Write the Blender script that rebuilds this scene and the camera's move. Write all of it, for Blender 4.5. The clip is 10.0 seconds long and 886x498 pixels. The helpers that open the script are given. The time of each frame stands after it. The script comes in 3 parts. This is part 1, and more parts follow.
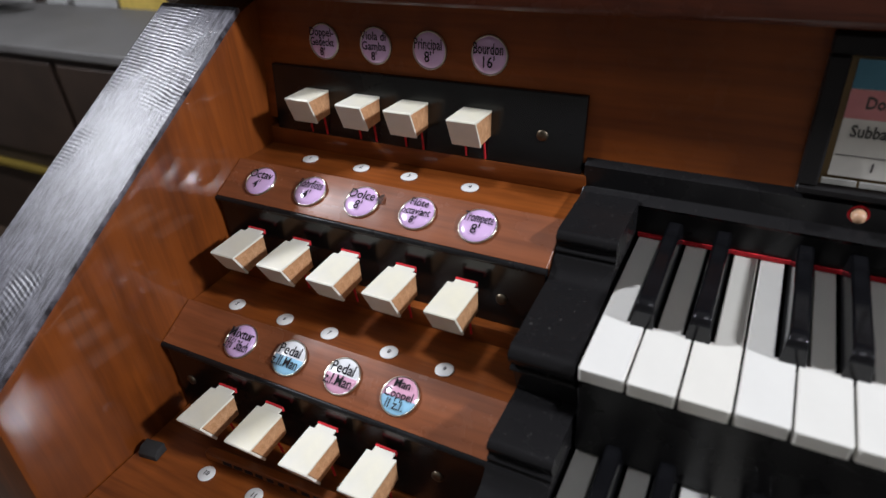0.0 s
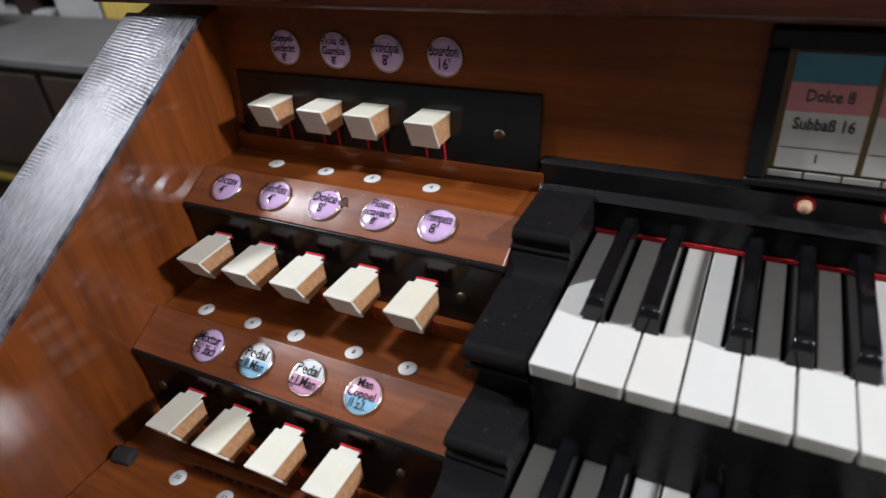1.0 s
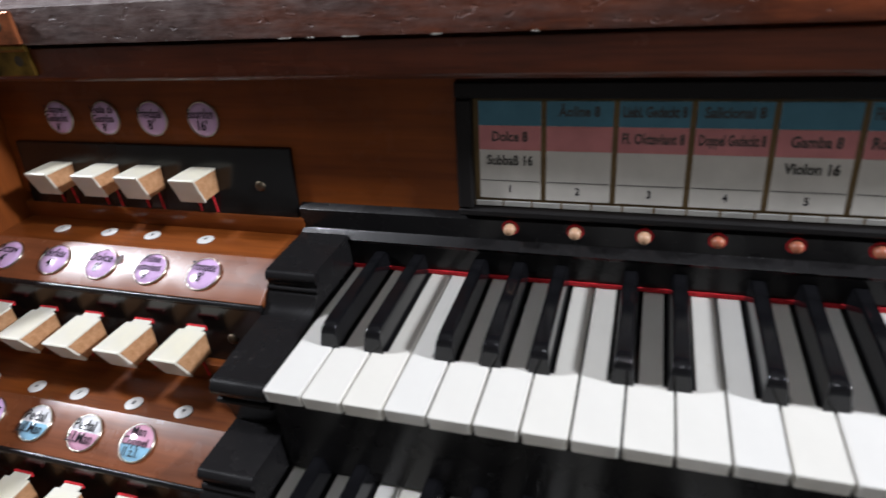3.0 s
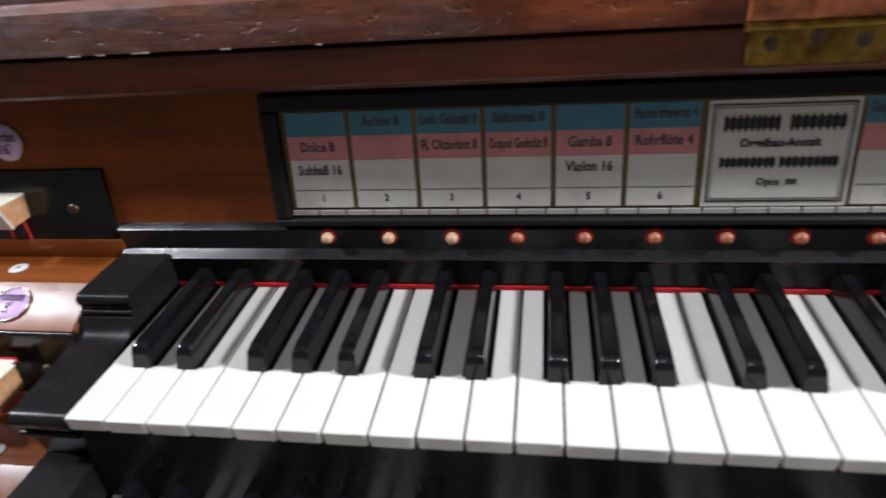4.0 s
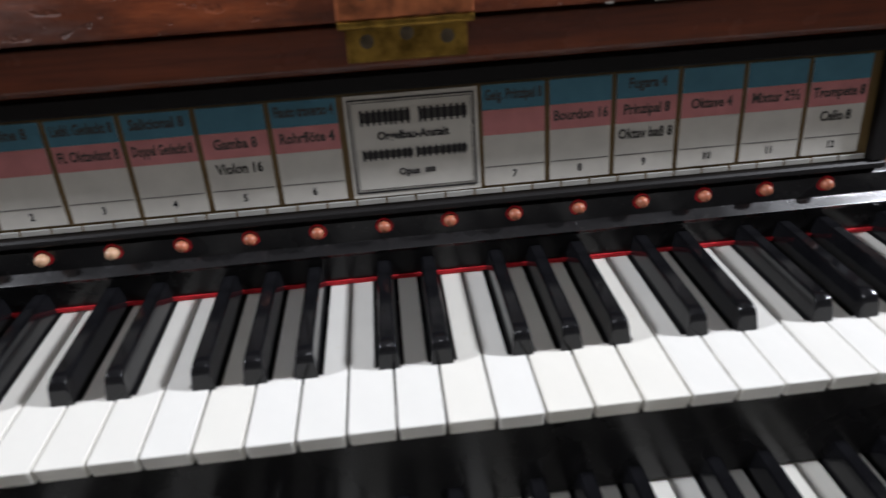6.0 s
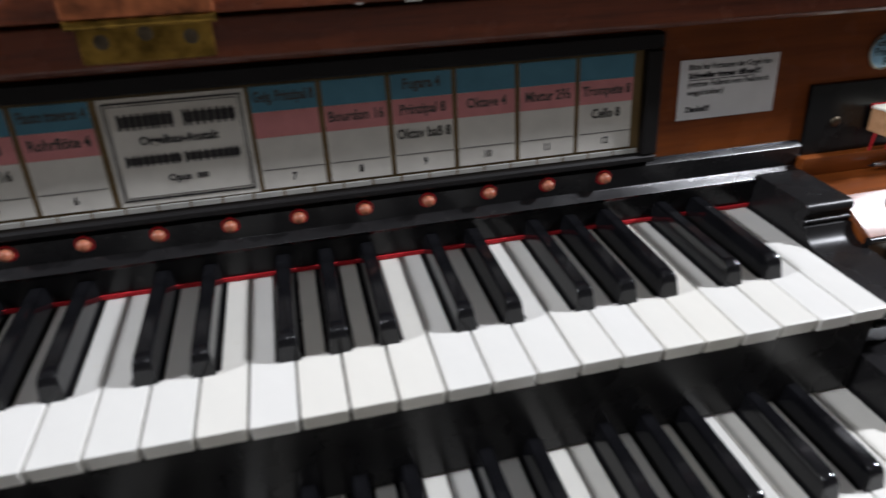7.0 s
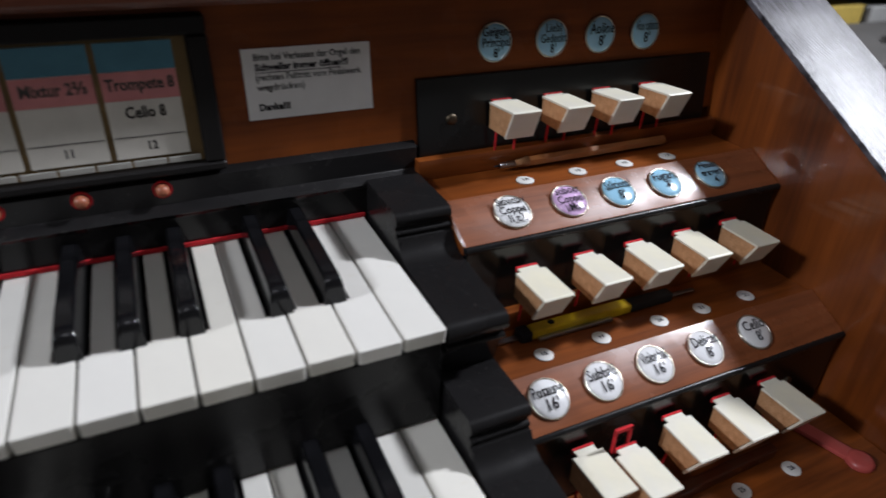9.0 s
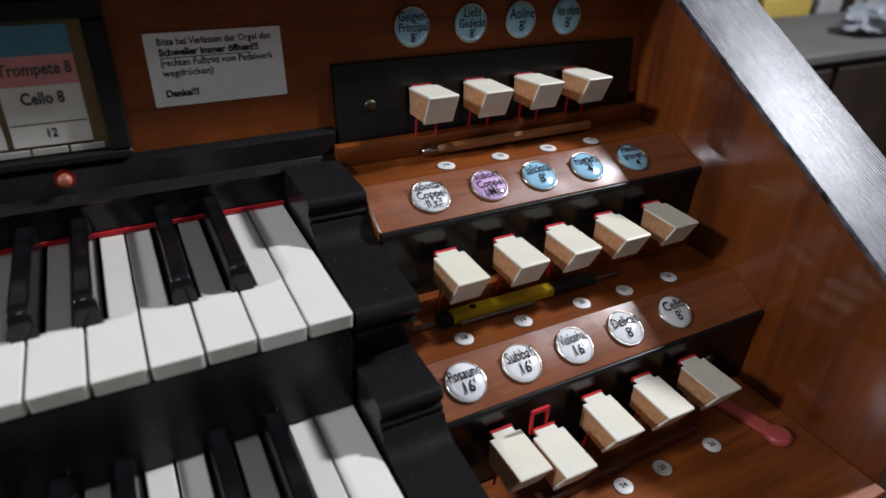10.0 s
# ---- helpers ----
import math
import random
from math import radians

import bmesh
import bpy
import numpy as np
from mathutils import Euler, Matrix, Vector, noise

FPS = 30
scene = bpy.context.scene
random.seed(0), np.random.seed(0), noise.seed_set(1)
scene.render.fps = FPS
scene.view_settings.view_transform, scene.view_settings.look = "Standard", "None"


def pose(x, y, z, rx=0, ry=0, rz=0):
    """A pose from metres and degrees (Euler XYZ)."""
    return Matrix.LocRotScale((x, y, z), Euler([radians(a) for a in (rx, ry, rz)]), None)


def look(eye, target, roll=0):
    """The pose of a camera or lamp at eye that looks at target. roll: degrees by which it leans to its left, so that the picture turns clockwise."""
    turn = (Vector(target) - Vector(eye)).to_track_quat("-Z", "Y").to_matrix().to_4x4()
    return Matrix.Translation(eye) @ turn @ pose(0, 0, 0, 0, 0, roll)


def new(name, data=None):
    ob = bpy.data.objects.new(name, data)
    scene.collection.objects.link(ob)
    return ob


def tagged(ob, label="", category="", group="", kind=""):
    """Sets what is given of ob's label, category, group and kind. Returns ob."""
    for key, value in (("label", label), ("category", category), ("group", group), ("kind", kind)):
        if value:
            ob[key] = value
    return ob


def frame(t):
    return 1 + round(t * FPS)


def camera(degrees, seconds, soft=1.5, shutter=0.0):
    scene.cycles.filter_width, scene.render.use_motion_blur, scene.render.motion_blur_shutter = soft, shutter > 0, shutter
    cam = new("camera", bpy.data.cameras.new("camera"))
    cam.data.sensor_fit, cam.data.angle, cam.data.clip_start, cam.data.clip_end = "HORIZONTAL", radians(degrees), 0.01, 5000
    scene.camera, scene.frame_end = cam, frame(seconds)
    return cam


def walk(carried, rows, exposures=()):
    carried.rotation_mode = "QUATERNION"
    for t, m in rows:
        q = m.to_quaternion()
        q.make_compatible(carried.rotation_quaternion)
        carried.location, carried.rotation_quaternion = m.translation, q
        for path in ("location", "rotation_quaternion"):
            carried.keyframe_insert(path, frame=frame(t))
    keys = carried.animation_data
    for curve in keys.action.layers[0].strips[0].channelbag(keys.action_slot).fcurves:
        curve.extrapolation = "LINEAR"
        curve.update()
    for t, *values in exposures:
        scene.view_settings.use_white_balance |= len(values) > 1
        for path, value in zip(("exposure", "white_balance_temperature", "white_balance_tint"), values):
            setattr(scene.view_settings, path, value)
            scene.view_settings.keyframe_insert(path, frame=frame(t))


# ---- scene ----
cam = camera(69.67, 10.0, soft=1.5, shutter=0.5)
cam.data.dof.use_dof = True
cam.data.dof.focus_distance = 0.44
cam.data.dof.aperture_fstop = 6.0
PATH = [
    (0, (-0.3183, -0.2235, 1.0808), (-0.9356, 0.8684, 0.2583), -4.37),
    (0.5, (-0.3126, -0.2214, 1.0801), (-0.9289, 0.8712, 0.2578), -4.78),
    (1, (-0.2949, -0.2173, 1.0807), (-0.9088, 0.8790, 0.2615), -5.67),
    (1.5, (-0.2708, -0.2114, 1.0844), (-0.8691, 0.9005, 0.2745), -6.14),
    (2, (-0.2450, -0.2110, 1.0864), (-0.8040, 0.9446, 0.3105), -5.93),
    (3.5, (-0.1559, -0.2149, 1.0888), (-0.5063, 1.0405, 0.3464), -5.61),
    (4, (-0.1268, -0.2132, 1.0848), (-0.3652, 1.0729, 0.3505), -4.96),
    (4.5, (-0.1034, -0.2120, 1.0783), (-0.2451, 1.0939, 0.3539), -4.33),
    (5, (-0.0733, -0.2124, 1.0797), (-0.1385, 1.0916, 0.3412), -4.20),
    (6.5, (0.0227, -0.2172, 1.0783), (0.2104, 1.0592, 0.3131), -2.70),
    (7, (0.0648, -0.2234, 1.0768), (0.3581, 1.0310, 0.3083), -1.41),
    (7.5, (0.1097, -0.2251, 1.0740), (0.5071, 1.0066, 0.3158), 0.11),
    (8, (0.1626, -0.2227, 1.0727), (0.6334, 0.9805, 0.3109), 1.63),
    (8.5, (0.2155, -0.2200, 1.0610), (0.7507, 0.9631, 0.3101), 1.91),
    (9, (0.2630, -0.2240, 1.0533), (0.8253, 0.9397, 0.2920), 2.16),
    (9.5, (0.2876, -0.2336, 1.0493), (0.8748, 0.9132, 0.2811), 2.19),
    (10, (0.2922, -0.2406, 1.0483), (0.9097, 0.8909, 0.2811), 2.47),
]
walk(cam, [(t, look(eye, target, roll)) for t, eye, target, roll in PATH],
     [(0, -0.37), (2, -0.42), (4, -0.12), (5, -0.18), (7, -0.42), (8.5, -0.72), (10, -0.82)])

# ---- light ----
world = bpy.data.worlds.new("room_light")
scene.world = world
world.use_nodes = True
world.node_tree.nodes["Background"].inputs[0].default_value = (1.0, 0.95, 0.88, 1)
world.node_tree.nodes["Background"].inputs[1].default_value = 0.12


def lamp(name, eye, target, watts, size, colour):
    data = bpy.data.lights.new(name, "AREA")
    data.shape, data.size, data.energy, data.color = "DISK", size, watts, colour
    ob = new(name, data)
    ob.matrix_world = look(eye, target)
    return ob


lamp("lamp_west", (-2.4, -0.20, 2.60), (-0.1, 0.0, 0.85), 78.0, 0.26, (0.94, 0.97, 1.06))
lamp("lamp_east", (2.45, -0.20, 2.60), (0.1, 0.0, 0.85), 138.0, 0.26, (0.94, 0.97, 1.06))
# added fill without a known source; lifts the key fronts, lid and panel
lamp("front_fill", (0.1, -0.9, 2.9), (0.0, 0.1, 0.85), 4.5, 0.5, (0.94, 0.97, 1.06))


# ---- materials ----
def principled(name, colour, rough, metal=0.0, coat=0.0, coat_rough=0.1, spec=0.5):
    m = bpy.data.materials.new(name)
    m.use_nodes = True
    b = m.node_tree.nodes["Principled BSDF"]
    b.inputs["Base Color"].default_value = (*colour, 1)
    b.inputs["Roughness"].default_value = rough
    b.inputs["Metallic"].default_value = metal
    b.inputs["Coat Weight"].default_value = coat
    b.inputs["Coat Roughness"].default_value = coat_rough
    b.inputs["Specular IOR Level"].default_value = spec
    return m, m.node_tree, b


def node(tree, kind, **values):
    n = tree.nodes.new(kind)
    for key, value in values.items():
        n.inputs[key].default_value = value
    return n


def coords(tree, scale=(1, 1, 1), turn=(0, 0, 0)):
    tc = tree.nodes.new("ShaderNodeTexCoord")
    mp = tree.nodes.new("ShaderNodeMapping")
    mp.inputs["Scale"].default_value = scale
    mp.inputs["Rotation"].default_value = turn
    tree.links.new(tc.outputs["Object"], mp.inputs["Vector"])
    return mp.outputs["Vector"]


def ramp(tree, fac, stops):
    r = tree.nodes.new("ShaderNodeValToRGB")
    e = r.color_ramp.elements
    while len(e) < len(stops):
        e.new(0.5)
    for el, (p, c) in zip(e, stops):
        el.position, el.color = p, (*c, 1)
    tree.links.new(fac, r.inputs["Fac"])
    return r.outputs["Color"]


def noise_tex(tree, vec, scale, detail=4.0, rough=0.55, distortion=0.0):
    n = node(tree, "ShaderNodeTexNoise", Scale=scale, Detail=detail, Roughness=rough, Distortion=distortion)
    tree.links.new(vec, n.inputs["Vector"])
    return n.outputs["Fac"]


def bump(tree, bsdf, height, strength, distance):
    b = node(tree, "ShaderNodeBump", Strength=strength, Distance=distance)
    tree.links.new(height, b.inputs["Height"])
    tree.links.new(b.outputs["Normal"], bsdf.inputs["Normal"])
    return b.outputs["Normal"]


def mix(tree, fac, a, b, blend="MIX"):
    n = tree.nodes.new("ShaderNodeMix")
    n.data_type, n.blend_type = "RGBA", blend
    for value, socket in ((fac, n.inputs[0]), (a, n.inputs[6]), (b, n.inputs[7])):
        if hasattr(value, "links"):
            tree.links.new(value, socket)
        else:
            socket.default_value = value if isinstance(value, (int, float)) else (*value, 1)
    return n.outputs[2]


def wood(name, dark, light, along="x", rough=0.35, coat=0.6, coat_rough=0.12, scale=1.0, relief=0.05):
    m, t, b = principled(name, light, rough, coat=coat, coat_rough=coat_rough, spec=0.25)
    stretch = {"x": (6, 90, 90), "y": (90, 6, 90), "z": (90, 90, 6)}[along]
    v = coords(t, tuple(s * scale for s in stretch))
    grain = noise_tex(t, v, 1.0, 5.0, 0.6, 0.4)
    fine = noise_tex(t, coords(t, tuple(s * scale * 5 for s in stretch)), 1.0, 3.0)
    blotch = noise_tex(t, coords(t, (13, 13, 13)), 1.0, 3.0)
    c = ramp(t, grain, [(0.3, dark), (0.72, light)])
    c = mix(t, 0.22, c, ramp(t, fine, [(0.35, tuple(x * 0.45 for x in dark)), (0.6, light)]), "MIX")
    c = mix(t, 0.5, c, ramp(t, blotch, [(0.34, (0.5, 0.44, 0.4)), (0.66, (1.12, 1.08, 1.05))]), "MULTIPLY")
    t.links.new(c, b.inputs["Base Color"])
    bump(t, b, fine, relief, 0.0006)
    scuff = noise_tex(t, coords(t, (30, 30, 30)), 1.0, 6.0)
    r = node(t, "ShaderNodeMapRange", **{"From Min": 0.35, "From Max": 0.7, "To Min": coat_rough * 0.7, "To Max": coat_rough * 1.7})
    t.links.new(scuff, r.inputs["Value"])
    t.links.new(r.outputs["Result"], b.inputs["Coat Roughness"])
    return m


def worn(m):
    """Adds dark stains and pale chips to a wood."""
    t = m.node_tree
    b = t.nodes["Principled BSDF"]
    c = b.inputs["Base Color"].links[0].from_socket
    stain = ramp(t, noise_tex(t, coords(t, (9, 40, 40)), 1.0, 5.0, 0.65), [(0.44, (1, 1, 1)), (0.62, (0.22, 0.2, 0.2))])
    chips = ramp(t, noise_tex(t, coords(t, (70, 160, 160)), 1.0, 5.0, 0.7), [(0.70, (0, 0, 0)), (0.74, (1, 1, 1))])
    c = mix(t, 0.8, c, stain, "MULTIPLY")
    c = mix(t, chips, c, (0.42, 0.36, 0.33))
    # the colour turns a patchy grey towards the west end
    sep = t.nodes.new("ShaderNodeSeparateXYZ")
    t.links.new(coords(t), sep.inputs["Vector"])
    edge = node(t, "ShaderNodeMath", **{})
    edge.operation = "MULTIPLY_ADD"
    t.links.new(noise_tex(t, coords(t, (14, 60, 60)), 1.0, 5.0, 0.65), edge.inputs[0])
    edge.inputs[1].default_value = 0.5
    t.links.new(sep.outputs["X"], edge.inputs[2])
    grey = node(t, "ShaderNodeMapRange", **{"From Min": -0.22, "From Max": 0.10, "To Min": 0.85, "To Max": 0.0})
    t.links.new(edge.outputs[0], grey.inputs["Value"])
    grey_tone = ramp(t, noise_tex(t, coords(t, (60, 220, 220)), 1.0, 5.0, 0.7), [(0.35, (0.05, 0.04, 0.04)), (0.68, (0.20, 0.17, 0.165))])
    c = mix(t, grey.outputs["Result"], c, grey_tone)
    t.links.new(c, b.inputs["Base Color"])
    holes = ramp(t, noise_tex(t, coords(t, (110, 190, 190)), 1.0, 2.0, 0.5), [(0.30, (0, 0, 0)), (0.35, (1, 1, 1))])
    bump(t, b, mix(t, 0.55, noise_tex(t, coords(t, (25, 180, 180)), 1.0, 6.0, 0.75), holes), 0.75, 0.0018)
    return m


def speckled(name, colour, rough, dust=(0.16, 0.15, 0.14), amount=0.68, spec=0.5, coat=0.0):
    m, t, b = principled(name, colour, rough, spec=spec, coat=coat)
    d = noise_tex(t, coords(t, (420, 420, 420)), 1.0, 3.0, 0.7)
    big = noise_tex(t, coords(t, (22, 22, 22)), 1.0, 4.0)
    mask = ramp(t, d, [(amount, (0, 0, 0)), (amount + 0.12, (1, 1, 1))])
    c = mix(t, mask, colour, mix(t, 0.4, colour, dust))
    t.links.new(c, b.inputs["Base Color"])
    r = node(t, "ShaderNodeMapRange", **{"From Min": 0.3, "From Max": 0.7, "To Min": rough * 0.75, "To Max": rough * 1.4})
    t.links.new(big, r.inputs["Value"])
    t.links.new(r.outputs["Result"], b.inputs["Roughness"])
    return m


def plain(name, colour, rough, metal=0.0, vary=0.12, scale=60, spec=0.5, coat=0.0):
    m, t, b = principled(name, colour, rough, metal, coat=coat, coat_rough=0.06, spec=spec)
    n = noise_tex(t, coords(t, (scale, scale, scale)), 1.0, 5.0)
    c = ramp(t, n, [(0.3, tuple(x * (1 - vary) for x in colour)), (0.7, tuple(min(1, x * (1 + vary)) for x in colour))])
    t.links.new(c, b.inputs["Base Color"])
    return m


def capping():
    """Grey, worn, polished edge wood with wavy saw marks across it."""
    m, t, b = principled("capping_wood", (0.10, 0.09, 0.10), 0.4, spec=0.55)
    v = coords(t, (1, 1, 1), (-0.51, 0, 0))
    big = noise_tex(t, v, 14.0, 3.0)
    # curved saw marks, swept round a point in front of the west cheek
    shift = t.nodes.new("ShaderNodeVectorMath")
    shift.inputs[1].default_value = (0.775, 0.04, 0.0)
    t.links.new(v, shift.inputs[0])
    w = node(t, "ShaderNodeTexWave", Scale=105.0, Distortion=5.0, Detail=2.0, **{"Detail Scale": 0.4, "Detail Roughness": 0.5})
    w.wave_type = "RINGS"
    w.rings_direction = "Z"
    t.links.new(shift.outputs["Vector"], w.inputs["Vector"])
    fine = noise_tex(t, coords(t, (420, 70, 70), (-0.51, 0, 0)), 1.0, 6.0, 0.7)
    streak = noise_tex(t, coords(t, (160, 9, 9), (-0.51, 0, 0)), 1.0, 4.0, 0.6)
    where = ramp(t, big, [(0.50, (0, 0, 0)), (0.62, (1, 1, 1))])
    h = mix(t, where, fine, mix(t, 0.55, w.outputs["Color"], fine))
    h = mix(t, 0.3, h, streak)
    bump(t, b, h, 0.9, 0.0007)
    c = ramp(t, fine, [(0.38, (0.015, 0.013, 0.016)), (0.62, (0.15, 0.145, 0.17))])
    t.links.new(c, b.inputs["Base Color"])
    pits = ramp(t, noise_tex(t, coords(t, (330, 150, 150)), 1.0, 4.0, 0.7), [(0.30, (0.6, 0.6, 0.6)), (0.38, (0.37, 0.37, 0.37))])
    t.links.new(pits, b.inputs["Roughness"])
    return m


def keyed(m):
    """Keys differ a little in tone from one to the next."""
    t = m.node_tree
    b = t.nodes["Principled BSDF"]
    c = b.inputs["Base Color"].links[0].from_socket
    info = t.nodes.new("ShaderNodeObjectInfo")
    tone = ramp(t, info.outputs["Random"], [(0.0, (1.0, 0.985, 0.94)), (0.5, (0.985, 0.985, 0.98)), (1.0, (1.0, 1.0, 1.0))])
    grime = ramp(t, noise_tex(t, coords(t, (40, 120, 40)), 1.0, 5.0, 0.65), [(0.6, (1, 1, 1)), (0.8, (0.93, 0.91, 0.85))])
    c = mix(t, 1.0, mix(t, 1.0, c, tone, "MULTIPLY"), grime, "MULTIPLY")
    t.links.new(c, b.inputs["Base Color"])
    return m


def yellowed(m):
    """Ivory facings that have yellowed unevenly, some more than others."""
    t = m.node_tree
    b = t.nodes["Principled BSDF"]
    c = b.inputs["Base Color"].links[0].from_socket
    info = t.nodes.new("ShaderNodeObjectInfo")
    patch = ramp(t, noise_tex(t, coords(t, (35, 28, 35)), 1.0, 3.0), [(0.38, (1, 1, 1)), (0.64, (0.99, 0.97, 0.89))])
    tone = ramp(t, info.outputs["Random"], [(0.25, (1.0, 1.0, 1.0)), (0.9, (0.99, 0.98, 0.94))])
    t.links.new(mix(t, 1.0, mix(t, 1.0, c, patch, "MULTIPLY"), tone, "MULTIPLY"), b.inputs["Base Color"])
    return m


M_PANEL = wood("panel_wood", (0.165, 0.036, 0.003), (0.27, 0.066, 0.006), "x", 0.5, 0.15, 0.22, 0.45)
M_CHEEK = wood("cheek_wood", (0.085, 0.019, 0.003), (0.26, 0.066, 0.009), "z", 0.45, 0.5, 0.08, 0.33)
M_TERRACE = wood("terrace_wood", (0.14, 0.034, 0.006), (0.33, 0.090, 0.016), "x", 0.42, 0.5, 0.12, 0.6)
M_SLOPE = wood("fascia_wood", (0.20, 0.058, 0.020), (0.34, 0.108, 0.04), "x", 0.4, 1.0, 0.21, 0.7)
M_CAPPING = capping()
M_LID = worn(wood("lid_wood", (0.20, 0.042, 0.012), (0.38, 0.094, 0.027), "x", 0.45, 0.5, 0.22))
M_RAIL = wood("rail_wood", (0.06, 0.013, 0.005), (0.14, 0.032, 0.010), "x", 0.4, 0.4, 0.2)
M_TABWOOD = wood("tab_wood", (0.40, 0.20, 0.09), (0.63, 0.37, 0.20), "x", 0.6, 0.0, 0.3, 2.2)
M_BLACK = speckled("ebonised_wood", (0.011, 0.0105, 0.011), 0.24, amount=0.64, spec=0.27)
M_PANELBLACK = speckled("black_panel_paint", (0.007, 0.007, 0.007), 0.2, spec=0.45)
M_EBONY = plain("ebony", (0.006, 0.006, 0.007), 0.12, vary=0.3, spec=0.42)
M_IVORY = plain("key_white", (0.79, 0.775, 0.73), 0.25, vary=0.04, scale=25)
M_IVORY = keyed(M_IVORY)
M_KEYWOOD = plain("key_front", (0.55, 0.50, 0.42), 0.5, vary=0.15)
M_CAP = plain("tab_ivory", (0.80, 0.78, 0.70), 0.35, vary=0.05)
M_CAP = yellowed(M_CAP)
M_RED = plain("red_felt", (0.55, 0.012, 0.02), 0.9, vary=0.3, scale=400)
M_STEELRIM = plain("nickel_rim", (0.60, 0.56, 0.48), 0.28, 1.0)
M_BRASS = plain("old_brass", (0.26, 0.155, 0.03), 0.35, 0.9, 0.7, 90)
M_COPPER = plain("copper_leaf", (0.34, 0.105, 0.04), 0.42, 0.5, 0.6, 110)
M_SCREW = plain("screw_steel", (0.13, 0.105, 0.075), 0.45, 1.0, 0.4, 200)
M_PAPER = plain("paper_white", (0.78, 0.77, 0.76), 0.8, vary=0.04)
M_DOT = plain("dot_enamel", (0.72, 0.72, 0.70), 0.4, vary=0.05)
M_INK = plain("ink", (0.02, 0.018, 0.022), 0.8, spec=0.15)
M_LILAC = plain("lilac_enamel", (0.72, 0.48, 0.78), 0.18, vary=0.04, coat=1.0)
M_BLUE = plain("blue_enamel", (0.33, 0.62, 0.82), 0.18, vary=0.04, coat=1.0)
M_WHITE = plain("white_enamel", (0.82, 0.83, 0.85), 0.18, vary=0.04, coat=1.0)
M_ROSE = plain("rose_enamel", (0.72, 0.38, 0.52), 0.18, vary=0.04, coat=1.0)
M_CARD = plain("card_white", (0.66, 0.63, 0.57), 0.8, vary=0.06)
M_CARDBLUE = plain("card_blue", (0.08, 0.22, 0.30), 0.8, vary=0.1)
M_CARDPINK = plain("card_pink", (0.60, 0.23, 0.23), 0.8, vary=0.1)
M_GILT = plain("card_frame", (0.16, 0.10, 0.035), 0.5, 0.2, 0.2)
M_PISTON = plain("piston_wood", (0.60, 0.36, 0.22), 0.4)
M_PISTONRED = plain("reddened_piston_wood", (0.40, 0.13, 0.07), 0.4, vary=0.35, scale=300)
M_WALL = plain("wall_plaster", (0.35, 0.34, 0.33), 0.9, scale=3)
M_FLOOR = wood("floor_wood", (0.05, 0.035, 0.025), (0.12, 0.085, 0.06), "y", 0.5, 0.1, 0.3, 0.2)
M_DARK = plain("dark_stain", (0.03, 0.018, 0.012), 0.5, vary=0.3, scale=8)
M_YELLOW = plain("yellow_plastic", (0.62, 0.42, 0.01), 0.3)
M_STEEL = plain("blade_steel", (0.5, 0.5, 0.52), 0.3, 1.0)
M_PENCIL = plain("pencil_cedar", (0.42, 0.17, 0.06), 0.35)
M_RUBBER = plain("black_rubber", (0.02, 0.02, 0.02), 0.7)
M_GREYTOP = plain("grey_top", (0.13, 0.125, 0.12), 0.5, scale=6)
M_RACK = plain("rack_grey", (0.55, 0.55, 0.55), 0.6, scale=6)
M_YELLOWSTRIP = plain("faded_yellow_strip", (0.16, 0.11, 0.01), 0.6)
M_YELLOWPAPER = plain("yellow_paper", (0.62, 0.45, 0.10), 0.8)
M_OLDPAPER = plain("old_paper", (0.45, 0.45, 0.44), 0.85, vary=0.15, scale=5)
M_CABLE = plain("grey_cable_sleeve", (0.16, 0.17, 0.2), 0.5)
M_SLIP = plain("slip_grey", (0.36, 0.35, 0.32), 0.6)
M_BAR = plain("faded_ink", (0.07, 0.065, 0.06), 0.8)
M_WRAP = plain("plastic_wrap", (0.26, 0.28, 0.31), 0.15, vary=0.2)
M_FRAME = plain("frame_black", (0.008, 0.007, 0.007), 0.45, spec=0.25)
M_PINK = plain("red_plastic", (0.45, 0.08, 0.07), 0.35)


# ---- building ----
ORG = {}


def thing(name, at, label="", category="", group="", kind=""):
    ob = new(name)
    ob.empty_display_size = 0.02
    ob.location = at
    ORG[ob] = Vector(at)
    return tagged(ob, label, category, group, kind)


def part(name, bm, material, parent=None, label="", smooth=False):
    """One mesh; its bmesh is in world metres and is moved into the parent's own frame."""
    org = ORG[parent] if parent else Vector((0, 0, 0))
    bm.transform(Matrix.Translation(-org))
    bmesh.ops.recalc_face_normals(bm, faces=bm.faces)
    me = bpy.data.meshes.new(name)
    for f in bm.faces:
        f.smooth = True
    bm.to_mesh(me)
    bm.free()
    if not smooth:
        me.set_sharp_from_angle(angle=radians(33))
    me.materials.append(material)
    ob = new(name, me)
    ob.parent = parent
    ORG[ob] = org
    if label:
        ob["label"] = label
    return ob


def box(x0, x1, y0, y1, z0, z1, bevel=0.0, seg=1, bm=None):
    out = bm if bm else bmesh.new()
    b = bmesh.new()
    bmesh.ops.create_cube(b, size=1)
    b.transform(Matrix.Translation(((x0 + x1) / 2, (y0 + y1) / 2, (z0 + z1) / 2)) @ Matrix.Diagonal((x1 - x0, y1 - y0, z1 - z0, 1)))
    if bevel:
        bmesh.ops.bevel(b, geom=b.edges[:], offset=bevel, segments=seg, affect="EDGES", profile=0.6)
    return join(out, b)


